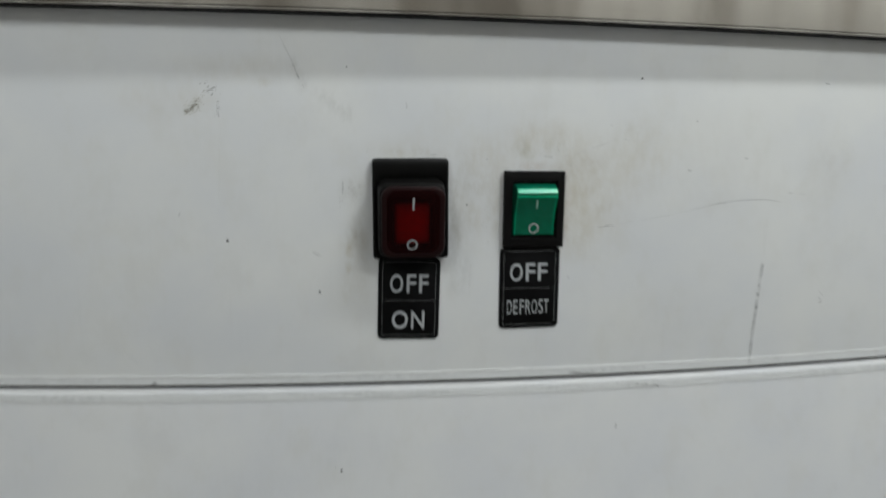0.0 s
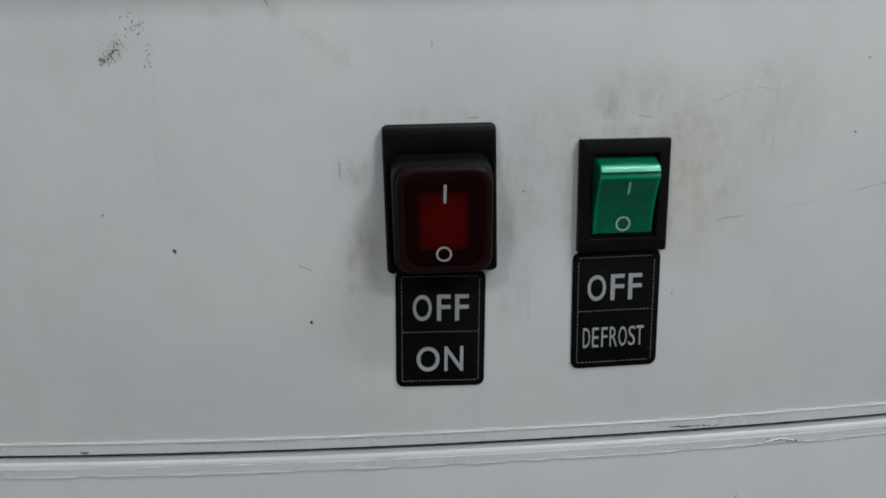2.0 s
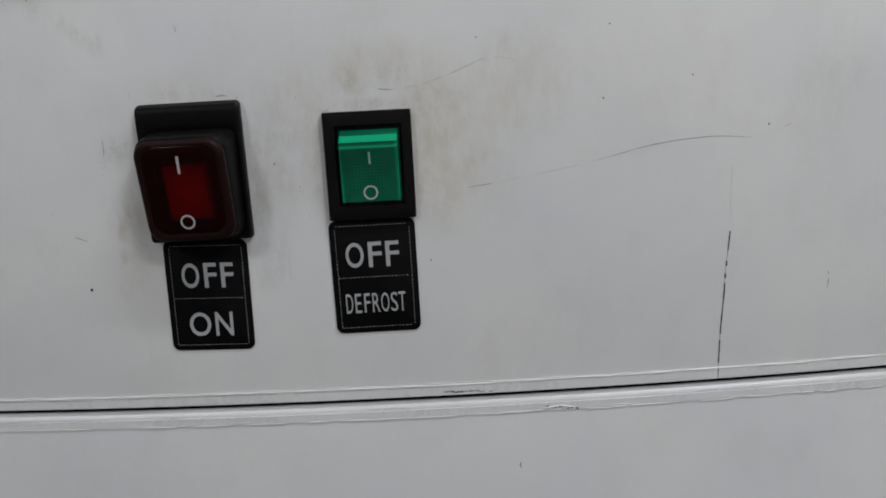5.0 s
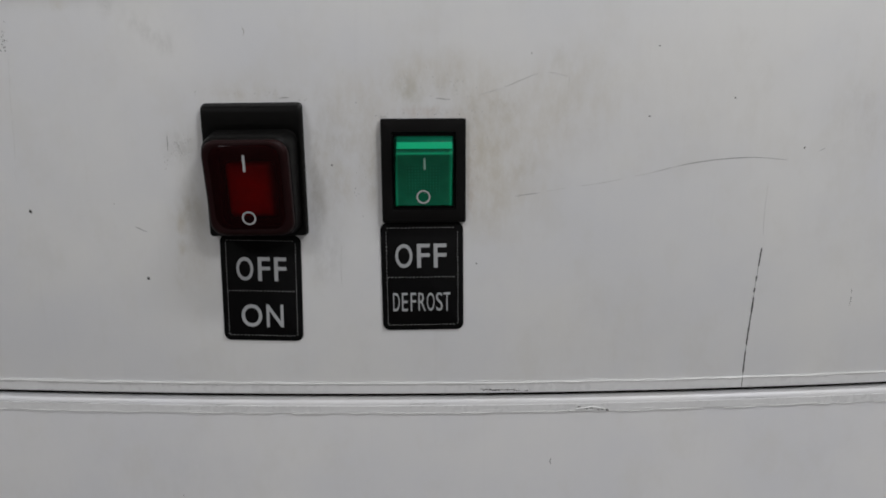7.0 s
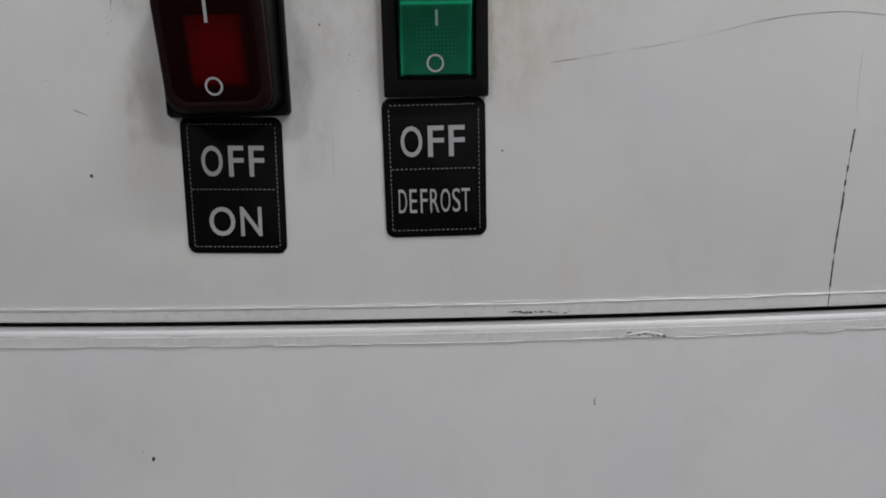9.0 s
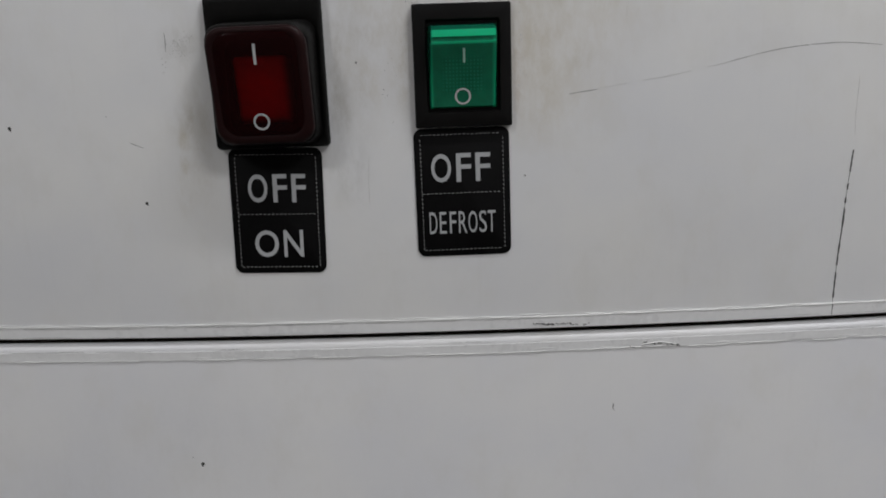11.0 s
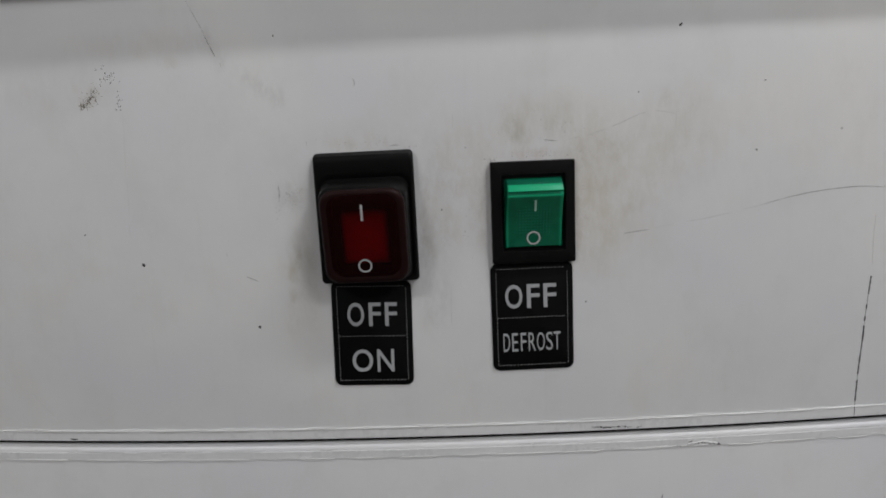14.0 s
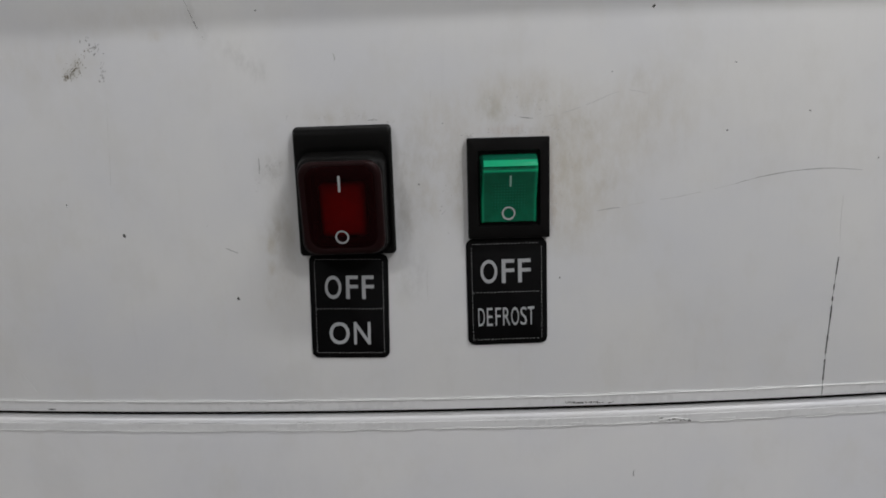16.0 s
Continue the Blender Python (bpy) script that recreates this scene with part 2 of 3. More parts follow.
def green_material():
    """Clear green plastic with a fine square grid moulded behind its face."""
    m = Nodes("green_plastic")
    c = m.coords()
    parts = m.tree.nodes.new("ShaderNodeSeparateXYZ")
    m.link(c, parts.inputs[0])
    pitch = 2 * math.pi / 0.00092
    across = m.ramp(m.math("SINE", m.math("MULTIPLY", parts.outputs[0], pitch)), -0.4, 0.6)
    upward = m.ramp(m.math("SINE", m.math("MULTIPLY", parts.outputs[2], pitch)), -0.4, 0.6)
    cells = m.math("MULTIPLY", across, upward)
    field = m.math("MULTIPLY", m.ramp(m.math("ABSOLUTE", m.math("ADD", parts.outputs[2], 2.4 * MM)), 3.6 * MM, 5.0 * MM, 1.0, 0.0),
                   m.ramp(m.math("ABSOLUTE", parts.outputs[0]), 4.2 * MM, 6.2 * MM, 1.0, 0.0))
    cells = m.math("MULTIPLY", cells, field)
    face_green = m.mix(m.ramp(m.noise(c, 150, 3), 0.3, 0.7), (0.0034, 0.102, 0.052), (0.0060, 0.135, 0.070))
    face_green = m.mix(m.math("MULTIPLY", field, 0.22), face_green, (0.002, 0.060, 0.032))
    face_green = m.mix(m.math("MULTIPLY", cells, 0.50), face_green, (0.016, 0.235, 0.135))
    # lit tip, crest and side-edge glints are put into the colour as lighter green
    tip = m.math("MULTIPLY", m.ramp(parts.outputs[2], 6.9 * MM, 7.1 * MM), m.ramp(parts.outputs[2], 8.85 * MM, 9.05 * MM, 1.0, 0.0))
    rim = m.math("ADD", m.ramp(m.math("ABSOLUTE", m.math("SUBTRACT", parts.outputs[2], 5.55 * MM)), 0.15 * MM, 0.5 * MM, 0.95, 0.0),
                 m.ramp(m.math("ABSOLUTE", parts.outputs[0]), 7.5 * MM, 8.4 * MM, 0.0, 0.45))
    col = m.mix(m.math("MAXIMUM", tip, rim), face_green, (0.008, 0.40, 0.190))
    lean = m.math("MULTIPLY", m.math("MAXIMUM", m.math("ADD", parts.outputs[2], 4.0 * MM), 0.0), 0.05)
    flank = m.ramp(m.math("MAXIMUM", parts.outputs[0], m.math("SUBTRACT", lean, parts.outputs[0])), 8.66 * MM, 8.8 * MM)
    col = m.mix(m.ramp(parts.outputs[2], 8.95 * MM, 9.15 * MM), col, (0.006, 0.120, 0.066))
    m.set("Base Color", m.mix(flank, col, (0.005, 0.072, 0.042)))      # the flanks are coloured a darker green than the face
    m.set("Roughness", 0.16)
    m.set("Specular IOR Level", 0.44)
    m.set("Specular Tint", (0.65, 1.0, 0.85))
    m.set("Subsurface Weight", 0.25)
    m.set("Subsurface Radius", (0.2, 1.0, 0.5))
    m.set("Subsurface Scale", 0.0025)
    m.bump(m.math("ADD", cells, m.math("MULTIPLY", m.noise(c, 300, 2), 0.5)), 0.15, 0.0002)
    return m.mat


def tinted_film():
    """Clear red silicone: it lets tinted light through and shines a little."""
    m = Nodes("clear_red_silicone")
    nodes, out = m.tree.nodes, m.tree.nodes["Material Output"]
    clear, shine, blend, fresnel = (nodes.new(k) for k in ("ShaderNodeBsdfTransparent", "ShaderNodeBsdfGlossy", "ShaderNodeMixShader", "ShaderNodeFresnel"))
    c = m.coords()
    parts = m.tree.nodes.new("ShaderNodeSeparateXYZ")
    m.link(c, parts.inputs[0])
    across = m.math("SUBTRACT", m.math("ABSOLUTE", m.math("SUBTRACT", parts.outputs[0], 0.4 * MM)), 6.4 * MM)
    upward = m.math("SUBTRACT", m.math("ABSOLUTE", m.math("ADD", parts.outputs[2], 5.2 * MM)), 7.4 * MM)
    thick = m.ramp(m.math("MAXIMUM", across, upward), -0.9 * MM, 2.6 * MM)      # the tint darkens away from its middle
    tint = m.mix(m.ramp(m.noise(c, 500, 4), 0.3, 0.7), (0.56, 0.02, 0.02), (0.63, 0.03, 0.03))
    m.link(m.mix(thick, tint, (0.16, 0.005, 0.005)), clear.inputs[0])
    shine.inputs["Roughness"].default_value = 0.16
    fresnel.inputs[0].default_value = 1.14
    haze, milky = nodes.new("ShaderNodeBsdfDiffuse"), nodes.new("ShaderNodeMixShader")
    haze.inputs[0].default_value, milky.inputs[0].default_value = (0.056, 0.010, 0.011, 1), 0.18
    m.link(clear.outputs[0], milky.inputs[1])
    m.link(haze.outputs[0], milky.inputs[2])
    for a, b in ((fresnel.outputs[0], blend.inputs[0]), (milky.outputs[0], blend.inputs[1]), (shine.outputs[0], blend.inputs[2]), (blend.outputs[0], out.inputs[0])):
        m.link(a, b)
    return m.mat


def glow_material(strength):
    m = Nodes("lit_diffuser")
    m.set("Base Color", (0.8, 0.8, 0.8))
    m.set("Emission Color", (1.0, 1.0, 1.0))
    m.set("Emission Strength", strength)
    return m.mat


STEEL, GREEN, FILM, GLOW = steel_material(), green_material(), tinted_film(), glow_material(2.0)


# ---- building helpers ----
def part(name, bm, material, parent=None, label="", smooth=False):
    """Links a bmesh as one mesh object, under a thing or a part."""
    bmesh.ops.recalc_face_normals(bm, faces=bm.faces)
    me = bpy.data.meshes.new(name)
    bm.to_mesh(me)
    bm.free()
    me.materials.append(material)
    me.polygons.foreach_set("use_smooth", [smooth] * len(me.polygons))
    if smooth:
        me.set_sharp_from_angle(angle=radians(40))
    ob = new(name, me)
    ob.parent = parent
    if label:
        ob["label"] = label
    return ob


def empty(name, m, label, category, group=""):
    ob = new(name)
    ob.empty_display_size = 0.01
    ob.matrix_basis = m
    return tagged(ob, label, category, group)


def box(bm, x0, x1, y0, y1, z0, z1, bevel=0.0, segments=2):
    geo = bmesh.ops.create_cube(bm, size=1, matrix=Matrix.Translation(((x0 + x1) / 2, (y0 + y1) / 2, (z0 + z1) / 2)) @ Matrix.Diagonal((x1 - x0, y1 - y0, z1 - z0, 1)))
    if bevel:
        edges = list({e for v in geo["verts"] for e in v.link_edges})
        bmesh.ops.bevel(bm, geom=edges, offset=bevel, segments=segments, affect="EDGES", profile=0.5)


def sweep(section, x0, x1, n, deep=-0.05, wobble=None):
    """A closed section of (w, z), w metres in front of the bowed face, drawn along x. Points deeper than `deep` lie on a flat plane."""
    bm = bmesh.new()
    rings = []
    for i in range(n + 1):
        x = x0 + (x1 - x0) * i / n
        ring = []
        for j, (w, z) in enumerate(section):
            dw, dz = wobble(x, j) if wobble else (0, 0)
            ring.append(bm.verts.new((x, (-w if w < deep else front(x) - w) - dw, z + dz)))
        rings.append(ring)
    count = len(section)
    for a, b in zip(rings, rings[1:]):
        for j in range(count):
            bm.faces.new((a[j], b[j], b[(j + 1) % count], a[(j + 1) % count]))
    bm.faces.new(rings[0])
    bm.faces.new(rings[-1])
    return bm


def arc(cw, cz, r, a0, a1, n=5):
    return [(cw + r * math.cos(radians(a0 + (a1 - a0) * i / n)), cz + r * math.sin(radians(a0 + (a1 - a0) * i / n))) for i in range(n + 1)]


def rounded(width, height, r, cu=0.0, cv=0.0, n=6, bulge=0.0):
    """A rounded rectangle in u, v, counter-clockwise; bulge swells its long sides."""
    pts = []
    for sx, sz, a in ((1, 1, 0), (-1, 1, 90), (-1, -1, 180), (1, -1, 270)):
        for i in range(n + 1):
            t = radians(a + 90 * i / n)
            u, v = sx * (width / 2 - r) + r * math.cos(t), sz * (height / 2 - r) + r * math.sin(t)
            u += math.copysign(bulge, u) * (1 - (v / (height / 2)) ** 2)
            pts.append((u + cu, v + cv))
    return pts


def loft(rings, cap_first=True, cap_last=True):
    """Rings of (list of (u, v), w) in millimetres, joined in turn; u is x, v is z, w stands out of the panel (-y)."""
    bm = bmesh.new()
    made = [[bm.verts.new((u * MM, -(w(v) if callable(w) else w) * MM, v * MM)) for u, v in ring] for ring, w in rings]
    for a, b in zip(made, made[1:]):
        for j in range(len(a)):
            k = (j + 1) % len(a)
            bm.faces.new((a[j], a[k], b[k], b[j]))
    if cap_first:
        bm.faces.new(made[0])
    if cap_last:
        bm.faces.new(made[-1])
    return bm


def on_panel(x, z, turn=0.0):
    """The pose at a spot of the bowed face, in millimetres, turned in its plane (degrees, counter-clockwise as seen)."""
    xm = x * MM
    return Matrix.Translation((xm, front(xm), z * MM)) @ Matrix.Rotation(math.atan(BOW * xm), 4, "Z") @ Matrix.Rotation(radians(-turn), 4, "Y")


def words(name, letters, z0, z1, w, material, parent, bold=0.009, depth=0.00006):
    """A printed word: each letter fills its own width, in millimetres, from z0 to z1, w in front."""
    whole = bmesh.new()
    for text, x0, x1 in letters:
        curve = bpy.data.curves.new(name, "FONT")
        curve.body, curve.offset, curve.resolution_u = text, bold if x1 - x0 > 3 else -0.2 * bold, 4
        ob = new(name, curve)
        bpy.context.view_layer.update()
        me = bpy.data.meshes.new_from_object(ob.evaluated_get(bpy.context.evaluated_depsgraph_get()))
        bpy.data.objects.remove(ob)
        bpy.data.curves.remove(curve)
        co = np.array([v.co[:2] for v in me.vertices])
        lo, hi = co.min(0), co.max(0)
        for v in me.vertices:
            fx, fz = (v.co.x - lo[0]) / (hi[0] - lo[0]), (v.co.y - lo[1]) / (hi[1] - lo[1])
            v.co = ((x0 + (x1 - x0) * fx) * MM, -w * MM, (z0 + (z1 - z0) * fz) * MM)
        whole.from_mesh(me)
        bpy.data.meshes.remove(me)
    out = bmesh.ops.extrude_face_region(whole, geom=whole.faces[:])
    for v in out["geom"]:
        if isinstance(v, bmesh.types.BMVert):
            v.co.y -= depth
    return part(name, whole, material, parent)


def flat_ring(cu, cv, r, thick, w, depth=0.08, n=28, squash=1.0):
    """A printed O: a flat ring."""
    circle = lambda q: [(cu + q * squash * math.cos(2 * math.pi * i / n), cv + q * math.sin(2 * math.pi * i / n)) for i in range(n)]
    rings = [(circle(r), w), (circle(r), w + depth), (circle(r - thick), w + depth), (circle(r - thick), w)]
    return loft(rings + rings[:1], False, False)


# ---- the room, closed round the freezer ----
def room():
    x0, x1, y0, y1 = -2.6, 2.6, -3.2, 0.75
    t = 0.12
    sides = (("wall_north", (x0 - t, x1 + t, y1, y1 + t, 0, CEILING)), ("wall_south", (x0 - t, x1 + t, y0 - t, y0, 0, CEILING)),
             ("wall_west", (x0 - t, x0, y0, y1, 0, CEILING)), ("wall_east", (x1, x1 + t, y0, y1, 0, CEILING)))
    for name, dims in sides:
        bm = bmesh.new()
        box(bm, *dims)
        tagged(part(name, bm, WALL), "plain cream painted shop wall", "wall", kind="structure")
    bm = bmesh.new()
    box(bm, x0 - t, x1 + t, y0 - t, y1 + t, -0.1, 0)
    tagged(part("floor", bm, FLOOR), "grey tiled shop floor", "floor", kind="structure")
    bm = bmesh.new()
    box(bm, x0 - t, x1 + t, y0 - t, y1 + t, CEILING, CEILING + 0.1)
    tagged(part("ceiling", bm, CEIL), "white painted ceiling", "ceiling", kind="structure")


def ceiling_light(x, y, long, wide):
    shape = "slim white ceiling batten light, switched on" if wide < 0.3 else "white square ceiling panel light, switched on"
    lamp = empty("ceiling_light", pose(x, y, CEILING), shape, "lamp", "ceiling lights")
    u, v = long / 2 + 0.05, wide / 2 + 0.05
    bm = bmesh.new()
    box(bm, -u, u, -v, v, -0.06, 0, 0.01)
    part("housing", bm, HOUSING, lamp)
    bm = bmesh.new()
    box(bm, 0.04 - u, u - 0.04, 0.04 - v, v - 0.04, -0.072, -0.055, 0.004)
    part("diffuser", bm, GLOW, lamp, "glowing white diffuser")


room()
for lx, ly, long, wide, watts in LAMPS:
    ceiling_light(lx, ly, long, wide)

# ---- the freezer ----
HALF = 0.52
TOP, SEAM = 0.9262, 0.7757
freezer = empty("display_freezer", pose(0, 0, 0), "white painted display freezer with stainless steel top, scuffed", "freezer")

bm = bmesh.new()
box(bm, -HALF + 0.004, HALF - 0.004, 0.175, 0.70, 0.10, 0.93)
part("cabinet", bm, PAINT_LOW, freezer)
bm = bmesh.new()
box(bm, -HALF + 0.03, HALF - 0.03, 0.20, 0.68, 0.0, 0.10)
part("plinth", bm, VOID, freezer, "dark recessed plinth")
for side in (-1, 1):
    bm = bmesh.new()
    box(bm, side * HALF - 0.004, side * HALF + 0.004, front(HALF) - 0.004, 0.70, 0.10, TOP - 0.001, 0.0015)
    part("side_panel", bm, PAINT_LOW, freezer)

lower_edge = 0.7764
section = [(-0.02, TOP), (-0.0012, TOP), *arc(-0.001, TOP - 0.001, 0.001, 90, 0, 3), *arc(-0.0007, lower_edge + 0.0007, 0.0007, 0, -90, 4), (-0.02, lower_edge)]
upper_panel = part("upper_panel", sweep(section, -HALF, HALF, 160), PAINT, freezer, "white control panel with grime and scratches", smooth=True)
edge = 0.77468
section = [(-0.02, edge - 0.007), (-0.0042, edge - 0.007), (-0.0036, edge - 0.0008), (-0.0030, edge - 0.0001), *arc(-0.0021, edge - 0.0021, 0.0021, 90, 0, 8), (0.0, 0.105), (-0.003, 0.10), (-0.02, 0.10)]
lower_panel = part("lower_panel", sweep(section, -HALF, HALF, 160), PAINT_LOW, freezer, "white front panel below the seam", smooth=True)
section = [(-0.030, 0.74), (-0.013, 0.74), (-0.013, 0.81), (-0.030, 0.81)]
part("seam_backing", sweep(section, -HALF + 0.01, HALF - 0.01, 60), RUSTY, freezer, "dark rusty gap between the panels")

# added strip: the shaded gap under the lip, drawn as a dark solid
section = [(-0.012, 0.9251), (0.0022, 0.9251), (0.0028, 0.9253), (0.0028, 0.9258), (-0.012, 0.9258)]
part("lip_gap_shade", sweep(section, -HALF + 0.002, HALF - 0.002, 120), VOID, freezer, "dark strip for the shaded gap under the steel lip")
# steel top: a folded lip that hangs over the panel
LIP = 0.0085
section = [(-0.69, 0.9266), (-0.012, 0.9272), (-0.011, 0.9259), (LIP - 0.004, 0.9257), *arc(LIP - 0.0012, 0.9269, 0.0012, -90, 0, 4), *arc(LIP - 0.004, 0.9625, 0.004, 0, 90, 6), (-0.69, 0.9665)]
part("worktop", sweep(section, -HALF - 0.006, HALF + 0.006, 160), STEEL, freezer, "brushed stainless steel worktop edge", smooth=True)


def edge_tape(name, z_in, z_out, parent, lift, seed):
    """Tape wrapped over a panel's edge, its far side torn and wavy."""
    rnd = random.Random(seed)
    phase = [rnd.uniform(0, 6.3) for _ in range(6)]

    def wave(x, j):
        if j not in (1, 2):
            return 0.0, 0.0
        s = sum(math.sin(x * f + p) * a for f, p, a in zip((41, 97, 213, 467, 911, 1733), phase, (0.16, 0.12, 0.10, 0.08, 0.05, 0.04)))
        return 0.0, s * 0.6 * MM
    up = 1 if z_out > z_in else -1
    section = [(lift * MM, z_in), (lift * MM, z_out), (-0.0002, z_out + up * 0.0002), (-0.0002, z_in)]
    return part(name, sweep(section, -HALF + 0.002, HALF - 0.002, 900, wobble=wave), TAPE, parent, "white edge tape with a torn wavy edge")


def ridge(name, z, parent, seed, thick, gap=0.0, waves=1.0, kink=0.0):
    """A thread of dried sealant along a tape's edge: long straight runs, short steps between them, with breaks."""
    rnd = random.Random(seed)
    bm = bmesh.new()
    x, last = -0.30, None
    off = Vector((seed * 3.1, 0, 0))
    step, target, level = 0.0, 0.0, 0.0
    while x < 0.30:
        if x > step:
            step, target = x + rnd.uniform(0.004, 0.022), rnd.uniform(-0.22, 0.22) * waves
        level += (target - level) * 0.22
        h = level + noise.noise(Vector((x * 260, seed, 4)) + off) * 0.07 * waves + noise.noise(Vector((x * 900, seed, 6)) + off) * kink
        size = thick * (0.6 + 0.7 * max(0.0, noise.noise(Vector((x * 150, seed, 9)) + off) + 0.3))
        if gap and noise.noise(Vector((x * 110, seed, 15)) + off) > 0.35 - gap:
            size = 0.04
        ring = []
        for a in range(6):
            t = 2 * math.pi * a / 6
            ring.append(bm.verts.new((x, front(x) - (0.16 + 0.8 * size * math.cos(t)) * MM, z + (h + size * 0.5 * math.sin(t)) * MM)))
        if last:
            for a in range(6):
                bm.faces.new((last[a], ring[a], ring[(a + 1) % 6], last[(a + 1) % 6]))
        last = ring
        x += rnd.uniform(0.0004, 0.0008)
    return part(name, bm, RIDGE, parent, "uneven thread of dried white sealant", smooth=True)


edge_tape("edge_tape", 0.7768, 0.7801, upper_panel, 0.22, 3)
edge_tape("edge_tape", 0.7723, 0.7697, lower_panel, 0.25, 5)
ridge("sealant_bead", 0.7803, upper_panel, 2, 0.46, 0.0, 0.8, 0.05)
ridge("sealant_bead", 0.7808, upper_panel, 23, 0.20, 0.34, 0.9, 0.08)
ridge("sealant_bead", 0.7697, lower_panel, 7, 0.32, 0.22, 1.3, 0.34)
ridge("sealant_bead", 0.7704, lower_panel, 31, 0.20, 0.42, 1.6, 0.40)


# ---- marks on the paint ----
def scratch(points, width, material, parent=upper_panel, name="scratch", taper=True, dashes=None, lift=0.05, base=0.02):
    """A thin scored line through points (millimetres on the panel); dashes: stretches of it, from 0 to 1, that show."""
    pts = [Vector((a, b)) for a, b in points]
    fine = []
    for i in range(len(pts) - 1):
        p0, p1, p2, p3 = pts[max(i - 1, 0)], pts[i], pts[i + 1], pts[min(i + 2, len(pts) - 1)]
        for s in range(10):
            t = s / 10
            fine.append(0.5 * (2 * p1 + (p2 - p0) * t + (2 * p0 - 5 * p1 + 4 * p2 - p3) * t * t + (3 * p1 - p0 - 3 * p2 + p3) * t ** 3))
    fine.append(pts[-1])
    total = len(fine) - 1
    for start, stop in dashes or [(0.0, 1.0)]:
        bm, last = bmesh.new(), None
        for i, p in enumerate(fine):
            f = i / total
            if not start <= f <= stop:
                continue
            side = (fine[min(i + 1, total)] - fine[max(i - 1, 0)]).normalized()
            side = Vector((-side.y, side.x))
            grow = (math.sin(math.pi * min(max(f, 0.04), 0.96)) ** 0.4 if taper else 1.0) * (0.8 + 0.5 * noise.noise(Vector((p.x * 0.9, p.y * 0.9, 3))))
            ring = []
            for s, w in ((-0.5, 0.0), (0.0, lift), (0.5, 0.0)):
                q = p + side * s * width * grow
                xm = q.x * MM
                ring.append(bm.verts.new((xm, front(xm) - (w + base) * MM, q.y * MM)))
            if last:
                for k in range(2):
                    bm.faces.new((last[k], ring[k], ring[k + 1], last[k + 1]))
            last = ring
        if bm.faces:
            part(name, bm, material, parent)
        else:
            bm.free()


def speck(x, z, wide, high, material=GRIME, parent=upper_panel, name="chip", turn=0.0, seed=0):
    """A small chip or fly speck with an uneven outline, slightly raised."""
    rnd = random.Random(int(x * 17 + z * 31 + seed))
    n, bm = 9, bmesh.new()
    c, s = math.cos(radians(turn)), math.sin(radians(turn))
    rim = []
    for i in range(n):
        t, q = 2 * math.pi * i / n, rnd.uniform(0.6, 1.15)
        u, v = wide / 2 * q * math.cos(t), high / 2 * q * math.sin(t)
        rim.append((x + u * c - v * s, z + u * s + v * c))
    base = [bm.verts.new((a * MM, front(a * MM) + 0.02 * MM, b * MM)) for a, b in rim]
    top = [bm.verts.new(((x + (a - x) * 0.75) * MM, front(a * MM) - 0.07 * MM, (z + (b - z) * 0.75) * MM)) for a, b in rim]
    for i in range(n):
        k = (i + 1) % n
        bm.faces.new((base[i], base[k], top[k], top[i]))
    bm.faces.new(top)
    return part(name, bm, material, parent)


def flecks(spots, count, material, parent, seed, name="scuff", lean=-28, long=0.42, lift=0.04):
    """A scuff: many tiny slanted flecks round a few spots (x, z, spread x, spread z, weight)."""
    rnd = random.Random(seed)
    bm = bmesh.new()
    for _ in range(count):
        sx, sz, ax, az, _w = rnd.choices(spots, [s[4] for s in spots])[0]
        x, z = rnd.gauss(sx, ax), rnd.gauss(sz, az)
        a, b, turn = rnd.uniform(0.08, 0.22), rnd.uniform(0.14, long), radians(rnd.gauss(lean, 18))
        verts = []
        for i in range(6):
            t, q = 2 * math.pi * i / 6, rnd.uniform(0.5, 1.1)
            u, v = a * q * math.cos(t), b * q * math.sin(t)
            px, pz = x + u * math.cos(turn) - v * math.sin(turn), z + u * math.sin(turn) + v * math.cos(turn)
            verts.append(bm.verts.new((px * MM, front(px * MM) - lift * MM, pz * MM)))
        bm.faces.new(verts)
    return tagged(part(name, bm, material, parent, "scuffed patch of tiny dark flecks"), kind="stuff")


# long arc, and the dark broken score that runs down to the seam
ARC = [(29.3, 842.5), (37.1, 843.7), (46.0, 845.1), (54.9, 846.3), (63.8, 848.0), (72.8, 849.9), (81.7, 852.0), (90.7, 853.4), (98.0, 854.0), (105.4, 854.2), (115.4, 853.4)]
scratch([(28.6, 842.4), (32.0, 842.9), (36.2, 843.4)], 0.19, MID)
scratch(ARC[1:7], 0.15, FAINT, dashes=[(0.03, 0.16), (0.26, 0.56), (0.66, 1.0)])
scratch(ARC[5:], 0.21, MID, dashes=[(0.0, 0.12), (0.16, 0.5), (0.52, 1.0)])
SCORE = [(109.8, 824.9), (109.1, 816.2), (108.7, 810.5), (108.5, 804.7), (107.8, 793.9), (107.5, 783.9), (107.3, 776.9)]
scratch(SCORE, 0.58, GRIME, taper=False, dashes=[(0.0, 0.12), (0.18, 0.24), (0.29, 0.35), (0.39, 0.70), (0.73, 0.87), (0.91, 1.0)], base=0.03)
scratch([(107.4, 780.4), (107.35, 778.6), (107.3, 776.8)], 0.26, GRIME, taper=False, base=0.26)
scratch(SCORE, 0.20, MID, taper=False, lift=0.03, base=0.01)
scratch([(109.8, 845.0), (109.6, 836.0), (109.9, 829.0)], 0.22, HAIR)
